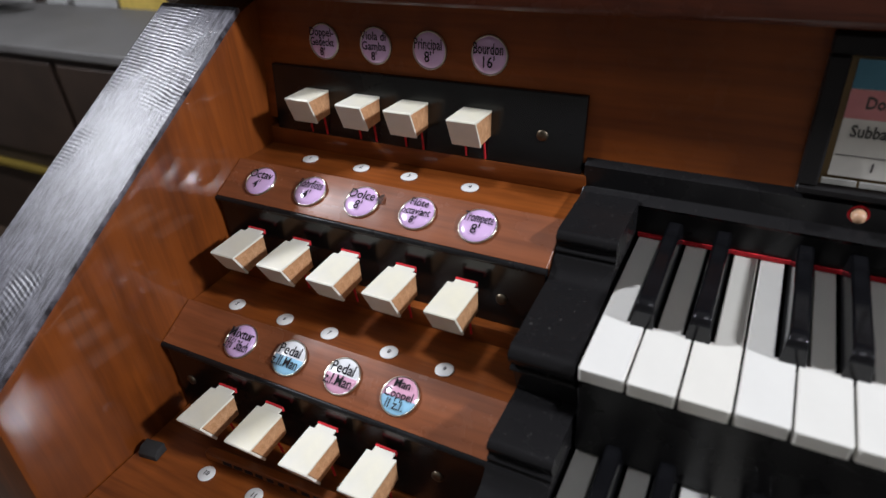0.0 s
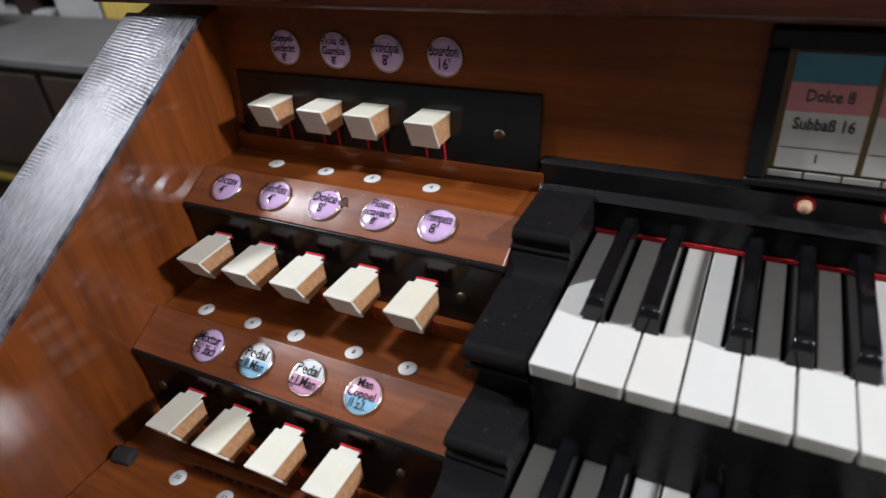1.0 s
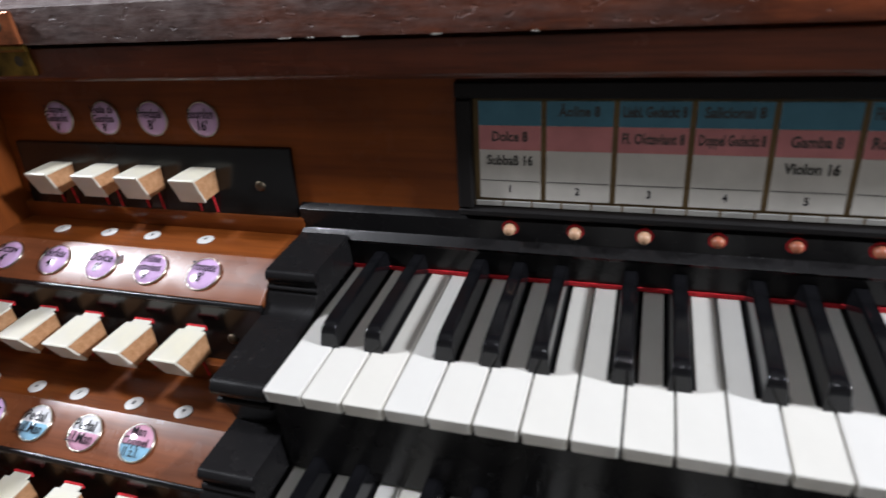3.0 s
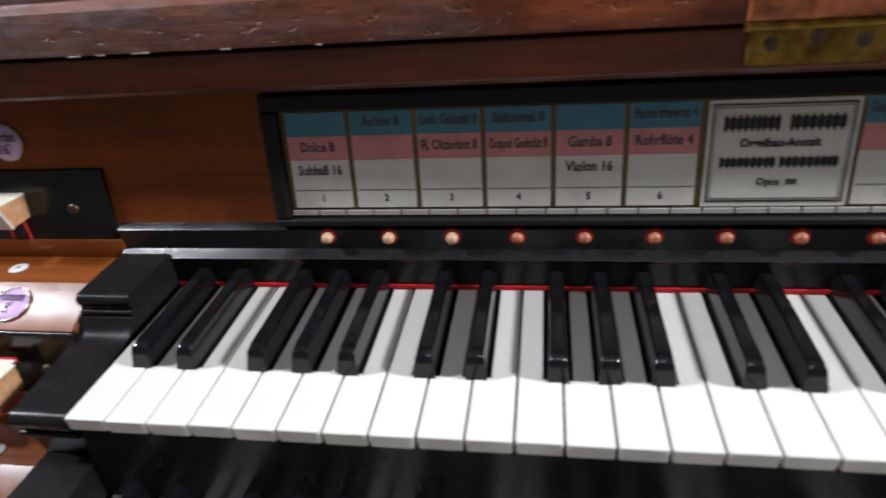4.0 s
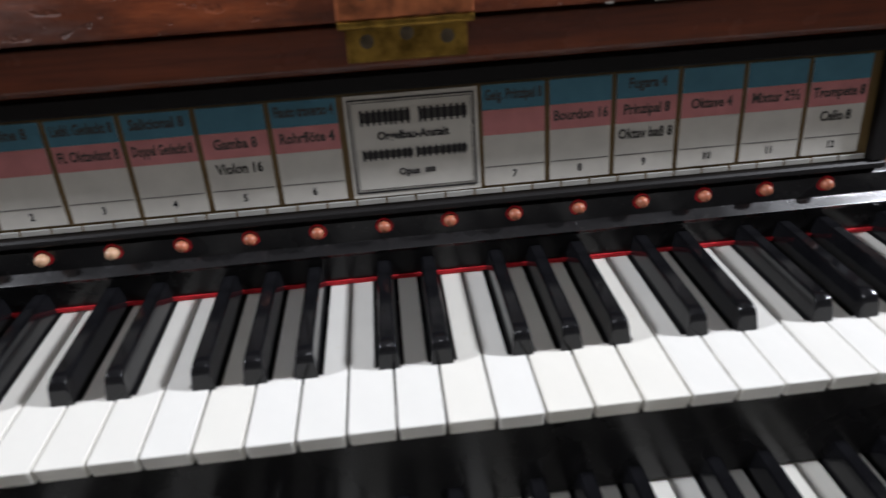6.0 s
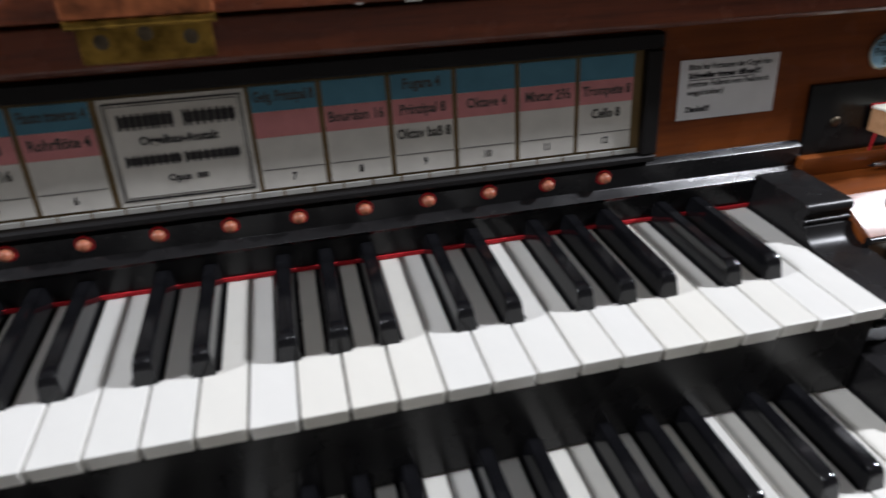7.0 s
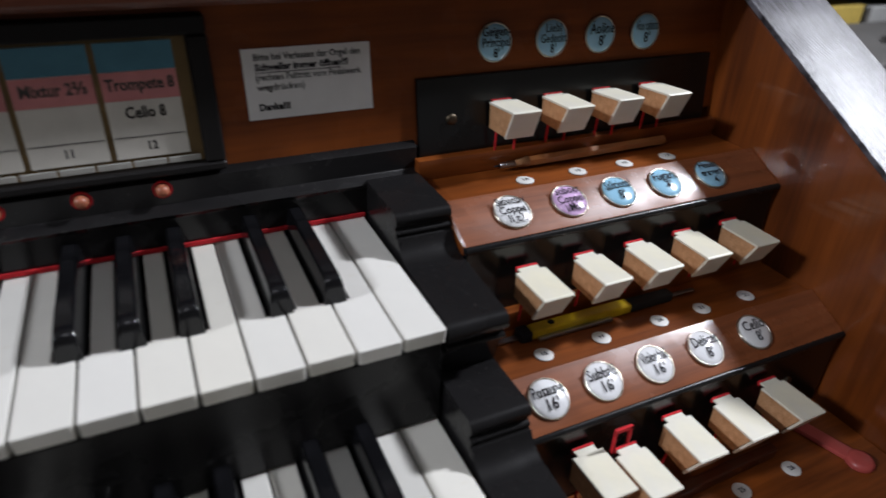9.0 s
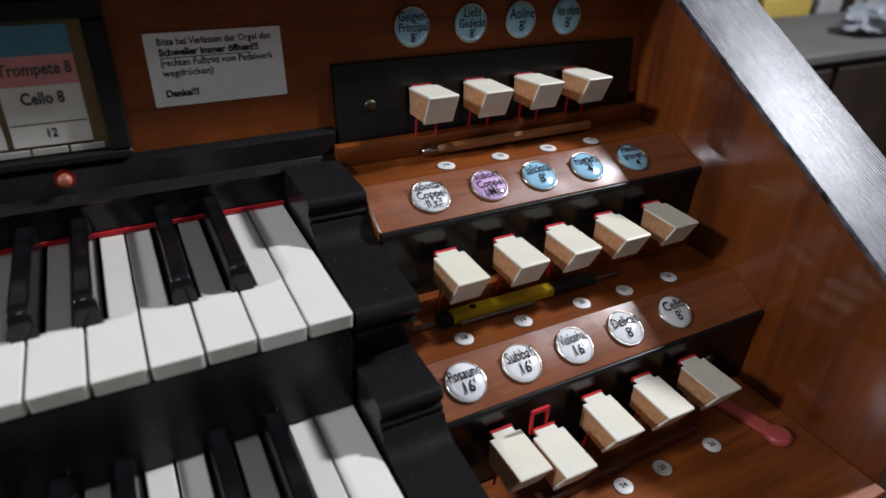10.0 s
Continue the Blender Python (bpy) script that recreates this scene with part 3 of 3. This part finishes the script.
def terrace(side, rows):
    s = side
    back = 0.004 if s < 0 else -0.003
    thing_ob = thing("stop_terrace", (s * 0.54, 0.06, 0.712), "stepped brown wooden stop terrace with rows of ivory stop tabs", "stop terrace", "stop terraces")
    a, b = sorted((s * 0.4135, s * (CX - 0.0005)))
    # stepped body
    body = []
    for i in range(2):
        d = -STEP * i
        e = -STEPY * i
        body += [(0.0915 + e, 0.8797 + d), (0.0640 + e, 0.8655 + d), (0.0640 + e, 0.8029 + d)]
    body = [(0.160, 0.8797)] + body + [(-0.136, 0.7263), (-0.136, 0.713), (0.160, 0.713)]
    part("steps", prism(body, a, b, 0.0006, 1), M_TERRACE, thing_ob, "varnished wooden steps")
    for i in range(3):
        d = -STEP * i
        if i == 0:
            xa, xb = sorted((s * 0.4160, s * 0.6600))
            face = [(py(z) - back - 0.0035, z) for z in (0.893, 0.9425)]
            panel = part("black_panel", prism(face + [(y + 0.012, z) for y, z in face[::-1]], xa, xb, 0.0012, 3), M_PANELBLACK, thing_ob, "black painted tab panel")
        else:
            d1, e1 = -STEP * (i - 1), -STEPY * (i - 1)
            xa, xb = sorted((s * 0.4140, s * (CX - 0.003)))
            panel = part("black_panel", box(xa, xb, 0.0600 + e1, 0.0642 + e1, 0.8050 + d1, 0.8635 + d1, 0.0006), M_PANELBLACK, thing_ob, "black painted tab panel")
            fas = part("fascia", prism([(0.0915 + e1, 0.8802 + d1), (0.0915 + e1, 0.8826 + d1), (0.0605 + e1, 0.8668 + d1), (0.0600 + e1, 0.8645 + d1)], a, b, 0.0004, 1), M_SLOPE, thing_ob, "sloping reddish-brown fascia")
            part("lip", prism([(0.0605 + e1 + 0.0026 * math.cos(radians(k)), 0.8640 + d1 + 0.0026 * math.sin(radians(k))) for k in range(70, 430, 24)], a, b), M_BLACK, thing_ob, "black rounded lip")
        # wooden ledge below the tabs
        if i < 2:
            ya, za = (0.1285, 0.8797) if i == 0 else (0.0525, 0.8797 - STEP)
            xa, xb = sorted((s * 0.4125, s * (CX - 0.002)))
            part("ledge", box(xa, xb, ya, ya + 0.0075, za, za + 0.0140, 0.0010, 2), M_TERRACE, thing_ob, "wooden ledge below the tabs")
        py_, pz = py(0.9155) - back - 0.0036, 0.9155
        if i:
            py_, pz = 0.0600 - STEPY * (i - 1), 0.9130 + d
        for x in rows[i]["screws"]:
            part("screw", lathe([(0.0040, 0), (0.0036, 0.0011), (0.0020, 0.0017), (0, 0.0018)], pose(x, py_, pz, 90, 0, 0), 16), M_SCREW, thing_ob, "slotted screw head", True)
        for x in rows[i]["tabs"]:
            yy, zz = rows[i]["at"]
            stop_tab(thing_ob, x, yy, zz, random.uniform(-1.5, 1.0) - (3 if i == 0 else 0), (0, -0.0016, 0.0) if i == 0 else (0, 0, 0), rows[i].get("short", 1.0))
        for x, (lines, top, low, split) in zip(rows[i]["px"], rows[i]["plaques"]):
            if i == 0:
                m = pose(x, py(0.9605) - back - 0.0002, 0.9605, 90 - 7.4, 0, 0)
            else:
                d1 = -STEP * (i - 1)
                m = pose(x, 0.0762 - STEPY * (i - 1), 0.8750 + d1, 27, 0, 0)
            plaque(thing_ob, m, lines, top, low, split)
    thing_ob.location.y += back
    return thing_ob


W, L, B, R = M_WHITE, M_LILAC, M_BLUE, M_ROSE
LEFT = [
    dict(at=(0.1338, 0.9275), short=0.82, tabs=(-0.6185, -0.5745, -0.5355, -0.4885), screws=(-0.4430,), px=(-0.6105, -0.567, -0.525, -0.482),
         plaques=((("Doppel-", "Gedeckt", "8'"), L, None, 0), (("Viola di", "Gamba", "8'"), L, None, 0), (("Principal", "8'"), L, None, 0), (("Bourdon", "16'"), L, None, 0))),
    dict(at=(0.0495, 0.849), tabs=(-0.631, -0.590, -0.549, -0.506, -0.463), screws=(-0.4420,), px=(-0.638, -0.593, -0.550, -0.507, -0.464),
         plaques=((("Octav", "4'"), L, None, 0), (("Rohrfl\u00f6te", "4'"), L, None, 0), (("Dolce", "8'"), L, None, 0), (("Fl\u00f6te", "octaviant", "8'"), L, None, 0), (("Trompete", "8'"), L, None, 0))),
    dict(at=(-0.0310, 0.7735), tabs=(-0.609, -0.568, -0.525, -0.482), screws=(-0.4500, -0.6520), px=(-0.607, -0.565, -0.523, -0.481),
         plaques=((("Mixtur", "2\u2154' 3fach"), L, None, 0), (("Pedal", "z.II.Man"), W, B, 0.0), (("Pedal", "z.I.Man"), W, R, 0.0), (("Man", "Coppel", "II z.I."), R, B, -0.15))),
]
RIGHT = [
    dict(at=(0.1365, 0.9252), tabs=(0.476, 0.517, 0.558, 0.600), screws=(0.4395,), px=(0.4725, 0.516, 0.556, 0.5955),
         plaques=((("Geigen-", "Principal", "8'"), B, None, 0), (("Liebl", "Gedeckt", "8'"), B, None, 0), (("\u00c4oline", "8'"), B, None, 0), (("Vox celeste", "8'"), B, None, 0))),
    dict(at=(0.0495, 0.849), tabs=(0.453, 0.495, 0.535, 0.576, 0.619), screws=(), px=(0.453, 0.495, 0.534, 0.574, 0.615),
         plaques=((("Suboctav", "Coppel", "II z.I."), W, None, 0), (("Suboct", "Coppel", "I.Man"), L, None, 0), (("Salicional", "8'"), B, None, 0), (("Fugara", "4'"), B, None, 0), (("Flauto", "travers", "4'"), B, None, 0))),
    dict(at=(-0.0300, 0.7735), tabs=(0.451, 0.517, 0.557, 0.598), screws=(0.6260,), px=(0.437, 0.475, 0.514, 0.555, 0.598),
         plaques=((("Posaune", "16'"), W, None, 0), (("Subba\u00df", "16'"), W, None, 0), (("Violonba\u00df", "16'"), W, None, 0), (("Delicat", "8'"), W, None, 0), (("Cello", "8'"), W, None, 0))),
]
west = terrace(-1, LEFT)
east = terrace(1, RIGHT)
part("staple", box(-0.5375, -0.5360, 0.0775, 0.0840, 0.8755, 0.8800, 0.0004), M_STEEL, west, "small loose metal staple")
# the loose tab that has slipped forward beside its neighbour
stop_tab(east, 0.4745, -0.0390, 0.7735, -1.0)
part("bent_wire", join(join(box(0.4655, 0.4668, -0.034, -0.0322, 0.770, 0.786), box(0.4760, 0.4773, -0.034, -0.0322, 0.772, 0.788)), box(0.4655, 0.4773, -0.034, -0.0322, 0.7855, 0.7880)), M_RED, east, "bent red wire bracket")


def dot(parent, x, y, z, text):
    d = part("number_disc", lathe([(0.0060, 0.0), (0.0060, 0.0005), (0.0055, 0.0008), (0, 0.0008)], pose(x, y, z), 24), M_DOT, parent, "small white numbered disc")
    lettering((text,), pose(x, y, z + 0.001), 0.0048, M_INK, d)


for xs, y, z, first, ob in (((-0.619, -0.573, -0.533, -0.486), 0.1120, 0.8800, 1, west), ((-0.633, -0.589, -0.551, -0.504, -0.464), 0.0205, 0.8031, 5, west), ((-0.608, -0.566, -0.523, -0.481), -0.0640, 0.7265, 10, west),
                            ((0.479, 0.521, 0.561, 0.600), 0.1050, 0.8800, 14, east), ((0.452, 0.495, 0.542, 0.579, 0.620), 0.0235, 0.8031, 18, east), ((0.479, 0.522, 0.554, 0.598), -0.0615, 0.7265, 23, east)):
    for i, x in enumerate(xs):
        dot(ob, x, y, z, str(first + i))

# ---- card panel ----
cards = thing("stop_card_frame", (0, 0.14, 0.906), "black framed panel with a row of printed stop cards", "card frame")


def leaning(x0, x1, z0, z1, out, thick, bevel=0.0):
    """A flat piece on the leaning back panel, standing out from it by out."""
    b = box(x0, x1, -thick, 0.0, z0, z1, bevel)
    for v in b.verts:
        v.co.y += py(v.co.z) - out
    return b


for x0, x1, z0, z1 in ((-0.2975, 0.2965, 0.977, 0.987), (-0.2975, 0.2965, 0.9045, 0.9095), (-0.2975, -0.2875, 0.9095, 0.977), (0.2855, 0.2965, 0.9095, 0.977)):
    part("frame_bar", leaning(x0, x1, z0, z1, 0.0, 0.008, 0.0012), M_FRAME, cards, "black moulded frame bar")
part("backing", leaning(-0.2875, 0.2855, 0.9095, 0.977, -0.0005, 0.002), M_GILT, cards, "brown card holder")
TEXT = {1: ("", "Dolce 8", "Subba\u00df 16"), 2: ("\u00c4oline 8", "", ""), 3: ("Liebl. Gedeckt 8", "Fl. Oktaviant 8", ""), 4: ("Salicional 8", "Doppel Gedeckt 8", ""), 5: ("", "Gamba 8", "Violon 16"), 6: ("Flauto traverso 4", "Rohrfl\u00f6te 4", ""),
        7: ("Geig. Prinzipal 8", "", ""), 8: ("", "Bourdon 16", ""), 9: ("Fugara 4", "Prinzipal 8", "Oktav ba\u00df 8"), 10: ("", "Oktave 4", ""), 11: ("", "Mixtur 2\u2154", ""), 12: ("", "Trompete 8", "Cello 8")}
tilt = 90 - math.degrees(math.atan(LEAN))
for k in range(1, 13):
    x0 = -0.2840 + 0.0408 * (k - 1) if k < 7 else 0.0410 + 0.0401 * (k - 7)
    x1 = x0 + (0.0376 if k < 7 else 0.0370)
    card = part("card", leaning(x0, x1, 0.9150, 0.9745, 0.0018, 0.0006), M_CARD, cards, "white paper stop card")
    part("blue_band", leaning(x0, x1, 0.9603, 0.9745, 0.0025, 0.0003), M_CARDBLUE, card, "blue printed band")
    part("pink_band", leaning(x0, x1, 0.9455, 0.9600, 0.0025, 0.0003), M_CARDPINK, card, "pink printed band")
    part("rule", leaning(x0 + 0.001, x1 - 0.001, 0.9262, 0.9265, 0.0025, 0.0002), M_INK, card)
    for z, line in zip((0.9685, 0.9535, 0.9390), TEXT[k]):
        if line:
            lettering((line,), pose((x0 + x1) / 2, py(z) - 0.0031, z, tilt, 0, 0), 0.0068, M_BAR, card, width=0.0335, weight=0.028, tall=1.25)
    lettering((str(k),), pose((x0 + x1) / 2, py(0.921) - 0.0026, 0.921, tilt, 0, 0), 0.0056, M_INK, card, weight=0.025, tall=1.15)
plate = part("maker_plate", leaning(-0.0385, 0.0385, 0.9145, 0.9745, 0.0022, 0.0008), M_CARD, cards, "white maker's card with a double ruled border")
for o, w in ((0.0022, 0.0008), (0.0040, 0.0003)):
    for x0, x1, z0, z1 in ((-0.0385 + o, 0.0385 - o, 0.9150 + o, 0.9150 + o + w), (-0.0385 + o, 0.0385 - o, 0.9745 - o - w, 0.9745 - o), (-0.0385 + o, -0.0385 + o + w, 0.9150 + o, 0.9745 - o), (0.0385 - o - w, 0.0385 - o, 0.9150 + o, 0.9745 - o)):
        part("border_rule", leaning(x0, x1, z0, z1, 0.0032, 0.0002), M_INK, plate)
# the maker's and the town's names as rows of narrow bars, the plain words in letters
for z, h, words in ((0.9617, 0.0080, ((-0.0300, -0.0010), (0.0040, 0.0320))), (0.9400, 0.0058, ((-0.0305, -0.0010), (0.0010, 0.0312)))):
    for a, b in words:
        part("bar", leaning(a, b, z - h * 0.36, z + h * 0.36, 0.0032, 0.0002), M_BAR, plate)
        x = a
        while x < b - 0.002:
            part("bar", leaning(x, x + 0.0014, z - h * 0.55, z + h * 0.55, 0.0035, 0.0002), M_INK, plate)
            x += random.uniform(0.0026, 0.0040)
lettering(("Orgelbau-Anstalt",), pose(0, py(0.9508) - 0.0036, 0.9508, tilt, 0, 0), 0.0062, M_INK, plate, width=0.042, weight=0.03, tall=1.1)
lettering(("Opus",), pose(-0.004, py(0.9288) - 0.0036, 0.9288, tilt, 0, 0), 0.0056, M_INK, plate, weight=0.04)
part("bar", leaning(0.0055, 0.0115, 0.9272, 0.9302, 0.0032, 0.0002), M_BAR, plate)
for i in range(32):
    x0 = -0.2865 + i * 0.01785
    part("slip", leaning(x0, x0 + 0.0165, 0.9105, 0.9138, 0.003, 0.0012, 0.0003), M_SLIP, cards, "small grey slip")

# ---- paper note ----
note = thing("paper_note", (0.348, 0.14, 0.925), "white printed paper note pinned to the wooden panel", "note")
part("sheet", leaning(0.3130, 0.3875, 0.9275, 0.9665, 0.0004, 0.0003), M_PAPER, note)
for i, line in enumerate(("Bitte bei Verlassen der Orgel den", "Schweller immer \u00f6ffnen!!!", "(rechten Fu\u00dftritt vom Pedalwerk", "wegdr\u00fccken)", "", "Danke!!!")):
    if line:
        z = 0.9617 - i * 0.0055
        b = lettering((line,), pose(0, py(z) - 0.0009, z, tilt, 0, 0), 0.0052, M_INK, note, width=0.062, weight=0.045 if i in (1, 5) else 0.02)
        xs = [v.co.x for v in b.data.vertices]
        b.location.x = 0.3195 - ORG[note].x - min(xs)

part("underline", leaning(0.3195, 0.3695, 0.9532, 0.9536, 0.0008, 0.0002), M_INK, note)

# ---- loose things ----
pencil = thing("pencil", (0.54, 0.121, 0.8835), "short reddish-brown pencil lying on the terrace ledge", "pencil")
p0, p1 = Vector((0.478, 0.1205, 0.8845)), Vector((0.612, 0.1215, 0.8845))
d = (p1 - p0).normalized()
part("shaft", cylinder(p0 + d * 0.014, p1, 0.0037, seg=6), M_PENCIL, pencil, "brown lacquered shaft")
part("cone", cylinder(p0, p0 + d * 0.014, 0.0016, 0.0036, 14), M_TABWOOD, pencil, "bare wooden cone", True)
part("tip_cap", cylinder(p0 - d * 0.008, p0 + d * 0.003, 0.0018, 0.0024, 12), M_STEEL, pencil, "silvery tip", True)
part("lead", cylinder(p0 - d * 0.013, p0 - d * 0.007, 0.0003, 0.0013, 10), M_INK, pencil, "dark lead", True)

cutter = thing("cutter_knife", (0.50, 0.038, 0.8031), "yellow plastic cutter knife with a steel blade lying below the tabs", "cutter knife")
part("handle", box(0.452, 0.530, 0.0345, 0.0435, 0.8032, 0.8105, 0.0022, 3), M_YELLOW, cutter, "yellow plastic handle")
part("blade_rail", box(0.456, 0.512, 0.0315, 0.0346, 0.8036, 0.8062, 0.0005), M_STEEL, cutter, "steel blade rail")
part("collar", box(0.444, 0.4525, 0.0340, 0.0440, 0.8032, 0.8100, 0.0015, 2), M_INK, cutter, "dark blue-black collar")
part("blade", box(0.425, 0.4445, 0.0375, 0.0415, 0.8045, 0.8055), M_STEEL, cutter, "steel blade")
part("slider", lathe([(0.0022, 0), (0.0022, 0.0008), (0, 0.001)], pose(0.468, 0.039, 0.8103), 12), M_INK, cutter)
part("end_cap", box(0.530, 0.566, 0.0350, 0.0430, 0.8032, 0.8100, 0.0015, 2), M_RUBBER, cutter, "black end cap")
part("snap_blade", box(0.566, 0.588, 0.0375, 0.0405, 0.8045, 0.8060, 0.0004), M_STEEL, cutter)

clip = thing("plastic_clip", (0.640, -0.062, 0.7265), "translucent red plastic tag lying beside the cheek", "plastic tag")
tag = lathe([(0.0088, 0.0), (0.0092, 0.002), (0.0080, 0.0042), (0.0060, 0.0048), (0, 0.0046)], pose(0.6445, -0.079, 0.7265), 24)
part("head", tag, M_PINK, clip, smooth=True)
bm = box(-0.0055, 0.0055, 0.0, 0.050, 0.0, 0.004, 0.0012, 2)
bm.transform(pose(0.6435, -0.076, 0.7265, 0, 0, 16))
part("stem", bm, M_PINK, clip)

ruler = thing("wooden_strip", (-0.56, -0.045, 0.7265), "narrow brown wooden strip with dark printing under the tabs", "wooden strip")
bm = box(-0.056, 0.060, -0.0035, 0.0035, 0.0, 0.0075, 0.0008)
bm.transform(pose(-0.561, -0.0445, 0.7266, 0, 0, 3.0))
part("strip", bm, M_TERRACE, ruler)
for i in range(9):
    bm = box(-0.040 + i * 0.0092, -0.040 + i * 0.0092 + random.uniform(0.004, 0.0075), -0.0039, -0.0034, 0.0022, 0.0052)
    bm.transform(pose(-0.561, -0.0445, 0.7266, 0, 0, 3.0))
    part("bar", bm, M_INK, ruler)
strip2 = thing("wooden_strip", (0.535, -0.052, 0.7265), "dark wooden strip lying under the tabs", "wooden strip")
bm = box(-0.066, 0.066, -0.0035, 0.0035, 0.0, 0.0085, 0.0008)
bm.transform(pose(0.530, -0.0515, 0.7266, 0, 0, 1.5))
part("strip", bm, M_RAIL, strip2)

stopper = thing("rubber_stop", (-0.6565, -0.0635, 0.7265), "small black rubber stop in the terrace corner", "rubber stop")
bm = prism([(-0.005, 0.0), (-0.005, 0.0045), (-0.001, 0.0075), (0.006, 0.0075), (0.006, 0.0)], -0.0075, 0.0075, 0.0008, 2)
bm.transform(pose(-0.6560, -0.0635, 0.7266, 0, 0, 8))
part("block", bm, M_RUBBER, stopper)


# ---- behind the console ----
def shelf_unit(s):
    """A dark low cabinet beside the console, and a pale rack with sheets behind it."""
    xa, xb = sorted((s * 1.3, s * 3.9))
    cab = thing("cabinet", (s * 2.4, 0.93, 0), "low dark wooden cabinet with a grey top", "cabinet", "cabinets beside the console")
    part("top", box(xa, xb, 0.74, 1.13, 0.665, 0.690, 0.004), M_GREYTOP, cab, "grey cabinet top")
    part("front", box(xa + 0.02, xb - 0.02, 0.76, 1.12, 0.0, 0.665), M_DARK, cab, "dark stained front")
    for k in range(4):
        x = xa + 0.05 + k * 0.63
        part("door", box(x, x + 0.60, 0.748, 0.760, 0.36, 0.645, 0.003), M_DARK, cab, "dark stained door")
    part("strip", box(xa + 0.02, xb - 0.02, 0.735, 0.7595, 0.294, 0.312, 0.003), M_YELLOWSTRIP, cab, "yellow marking strip")
    rack = thing("paper_rack", (s * 2.4, 1.25, 0), "pale grey rack filled with white paper", "rack", "paper racks")
    part("back", box(xa, xb, 1.38, 1.40, 0.0, 1.7), M_RACK, rack, "pale back board")
    for z in (0.62, 0.78, 0.94, 1.10, 1.26):
        part("shelf", box(xa, xb, 1.16, 1.38, z, z + 0.014), M_GREYTOP, rack, "grey shelf board")
    for k in range(5):
        x = xa + k * 0.645
        part("upright", box(x, x + 0.02, 1.15, 1.38, 0.0, 1.7), M_DARK, rack, "dark upright")
    for z in (0.634, 0.794, 0.954, 1.114):
        x = xa + 0.04
        while x < xb - 0.3:
            w = random.uniform(0.20, 0.30)
            part("ream", box(x, x + w, 1.18, 1.36, z, z + random.uniform(0.05, 0.13), 0.002), M_YELLOWPAPER if random.random() < 0.18 else M_OLDPAPER, rack, "ream of white paper")
            x += w + random.uniform(0.01, 0.06)


shelf_unit(-1)
shelf_unit(1)
for i in range(6):
    z = 0.712 + 0.036 * (i // 2)
    x, y = -2.66 - 0.10 * (i % 2), 0.86 + 0.06 * (i % 3)
    roll = thing("paper_roll", (x, y, z - 0.02), "rolled white sheet lying on the grey cabinet top", "paper roll", "paper rolls")
    part("sheet", cylinder((x - 0.16, y - 0.05, z), (x + 0.20, y + 0.03, z + 0.005), 0.020, seg=16), M_OLDPAPER, roll)
bag = thing("plastic_bag", (2.30, 0.82, 0.69), "crumpled clear plastic wrapping on the grey cabinet top", "plastic wrapping")
bm = bmesh.new()
bmesh.ops.create_icosphere(bm, subdivisions=4, radius=1.0)
for v in bm.verts:
    v.co *= 1 + 0.35 * noise.noise(v.co * 2.6) + 0.12 * noise.noise(v.co * 7)
    v.co = Vector((2.32 + v.co.x * 0.16, 0.86 + v.co.y * 0.08, 0.725 + max(v.co.z, -0.75) * 0.045))
part("wrapping", bm, M_WRAP, bag)
for s in (-1, 1):
    hose = thing("cable", (s * 2.8, 0.70, 0), "pale looped cable hanging beside the cabinet", "cable", "cables")
    part("sleeve", tube([(s * 3.4, 0.715, 0.02), (s * 3.03, 0.715, 0.086), (s * 2.83, 0.715, 0.16), (s * 2.62, 0.715, 0.268), (s * 2.56, 0.715, 0.34)], 0.016), M_CABLE, hose)
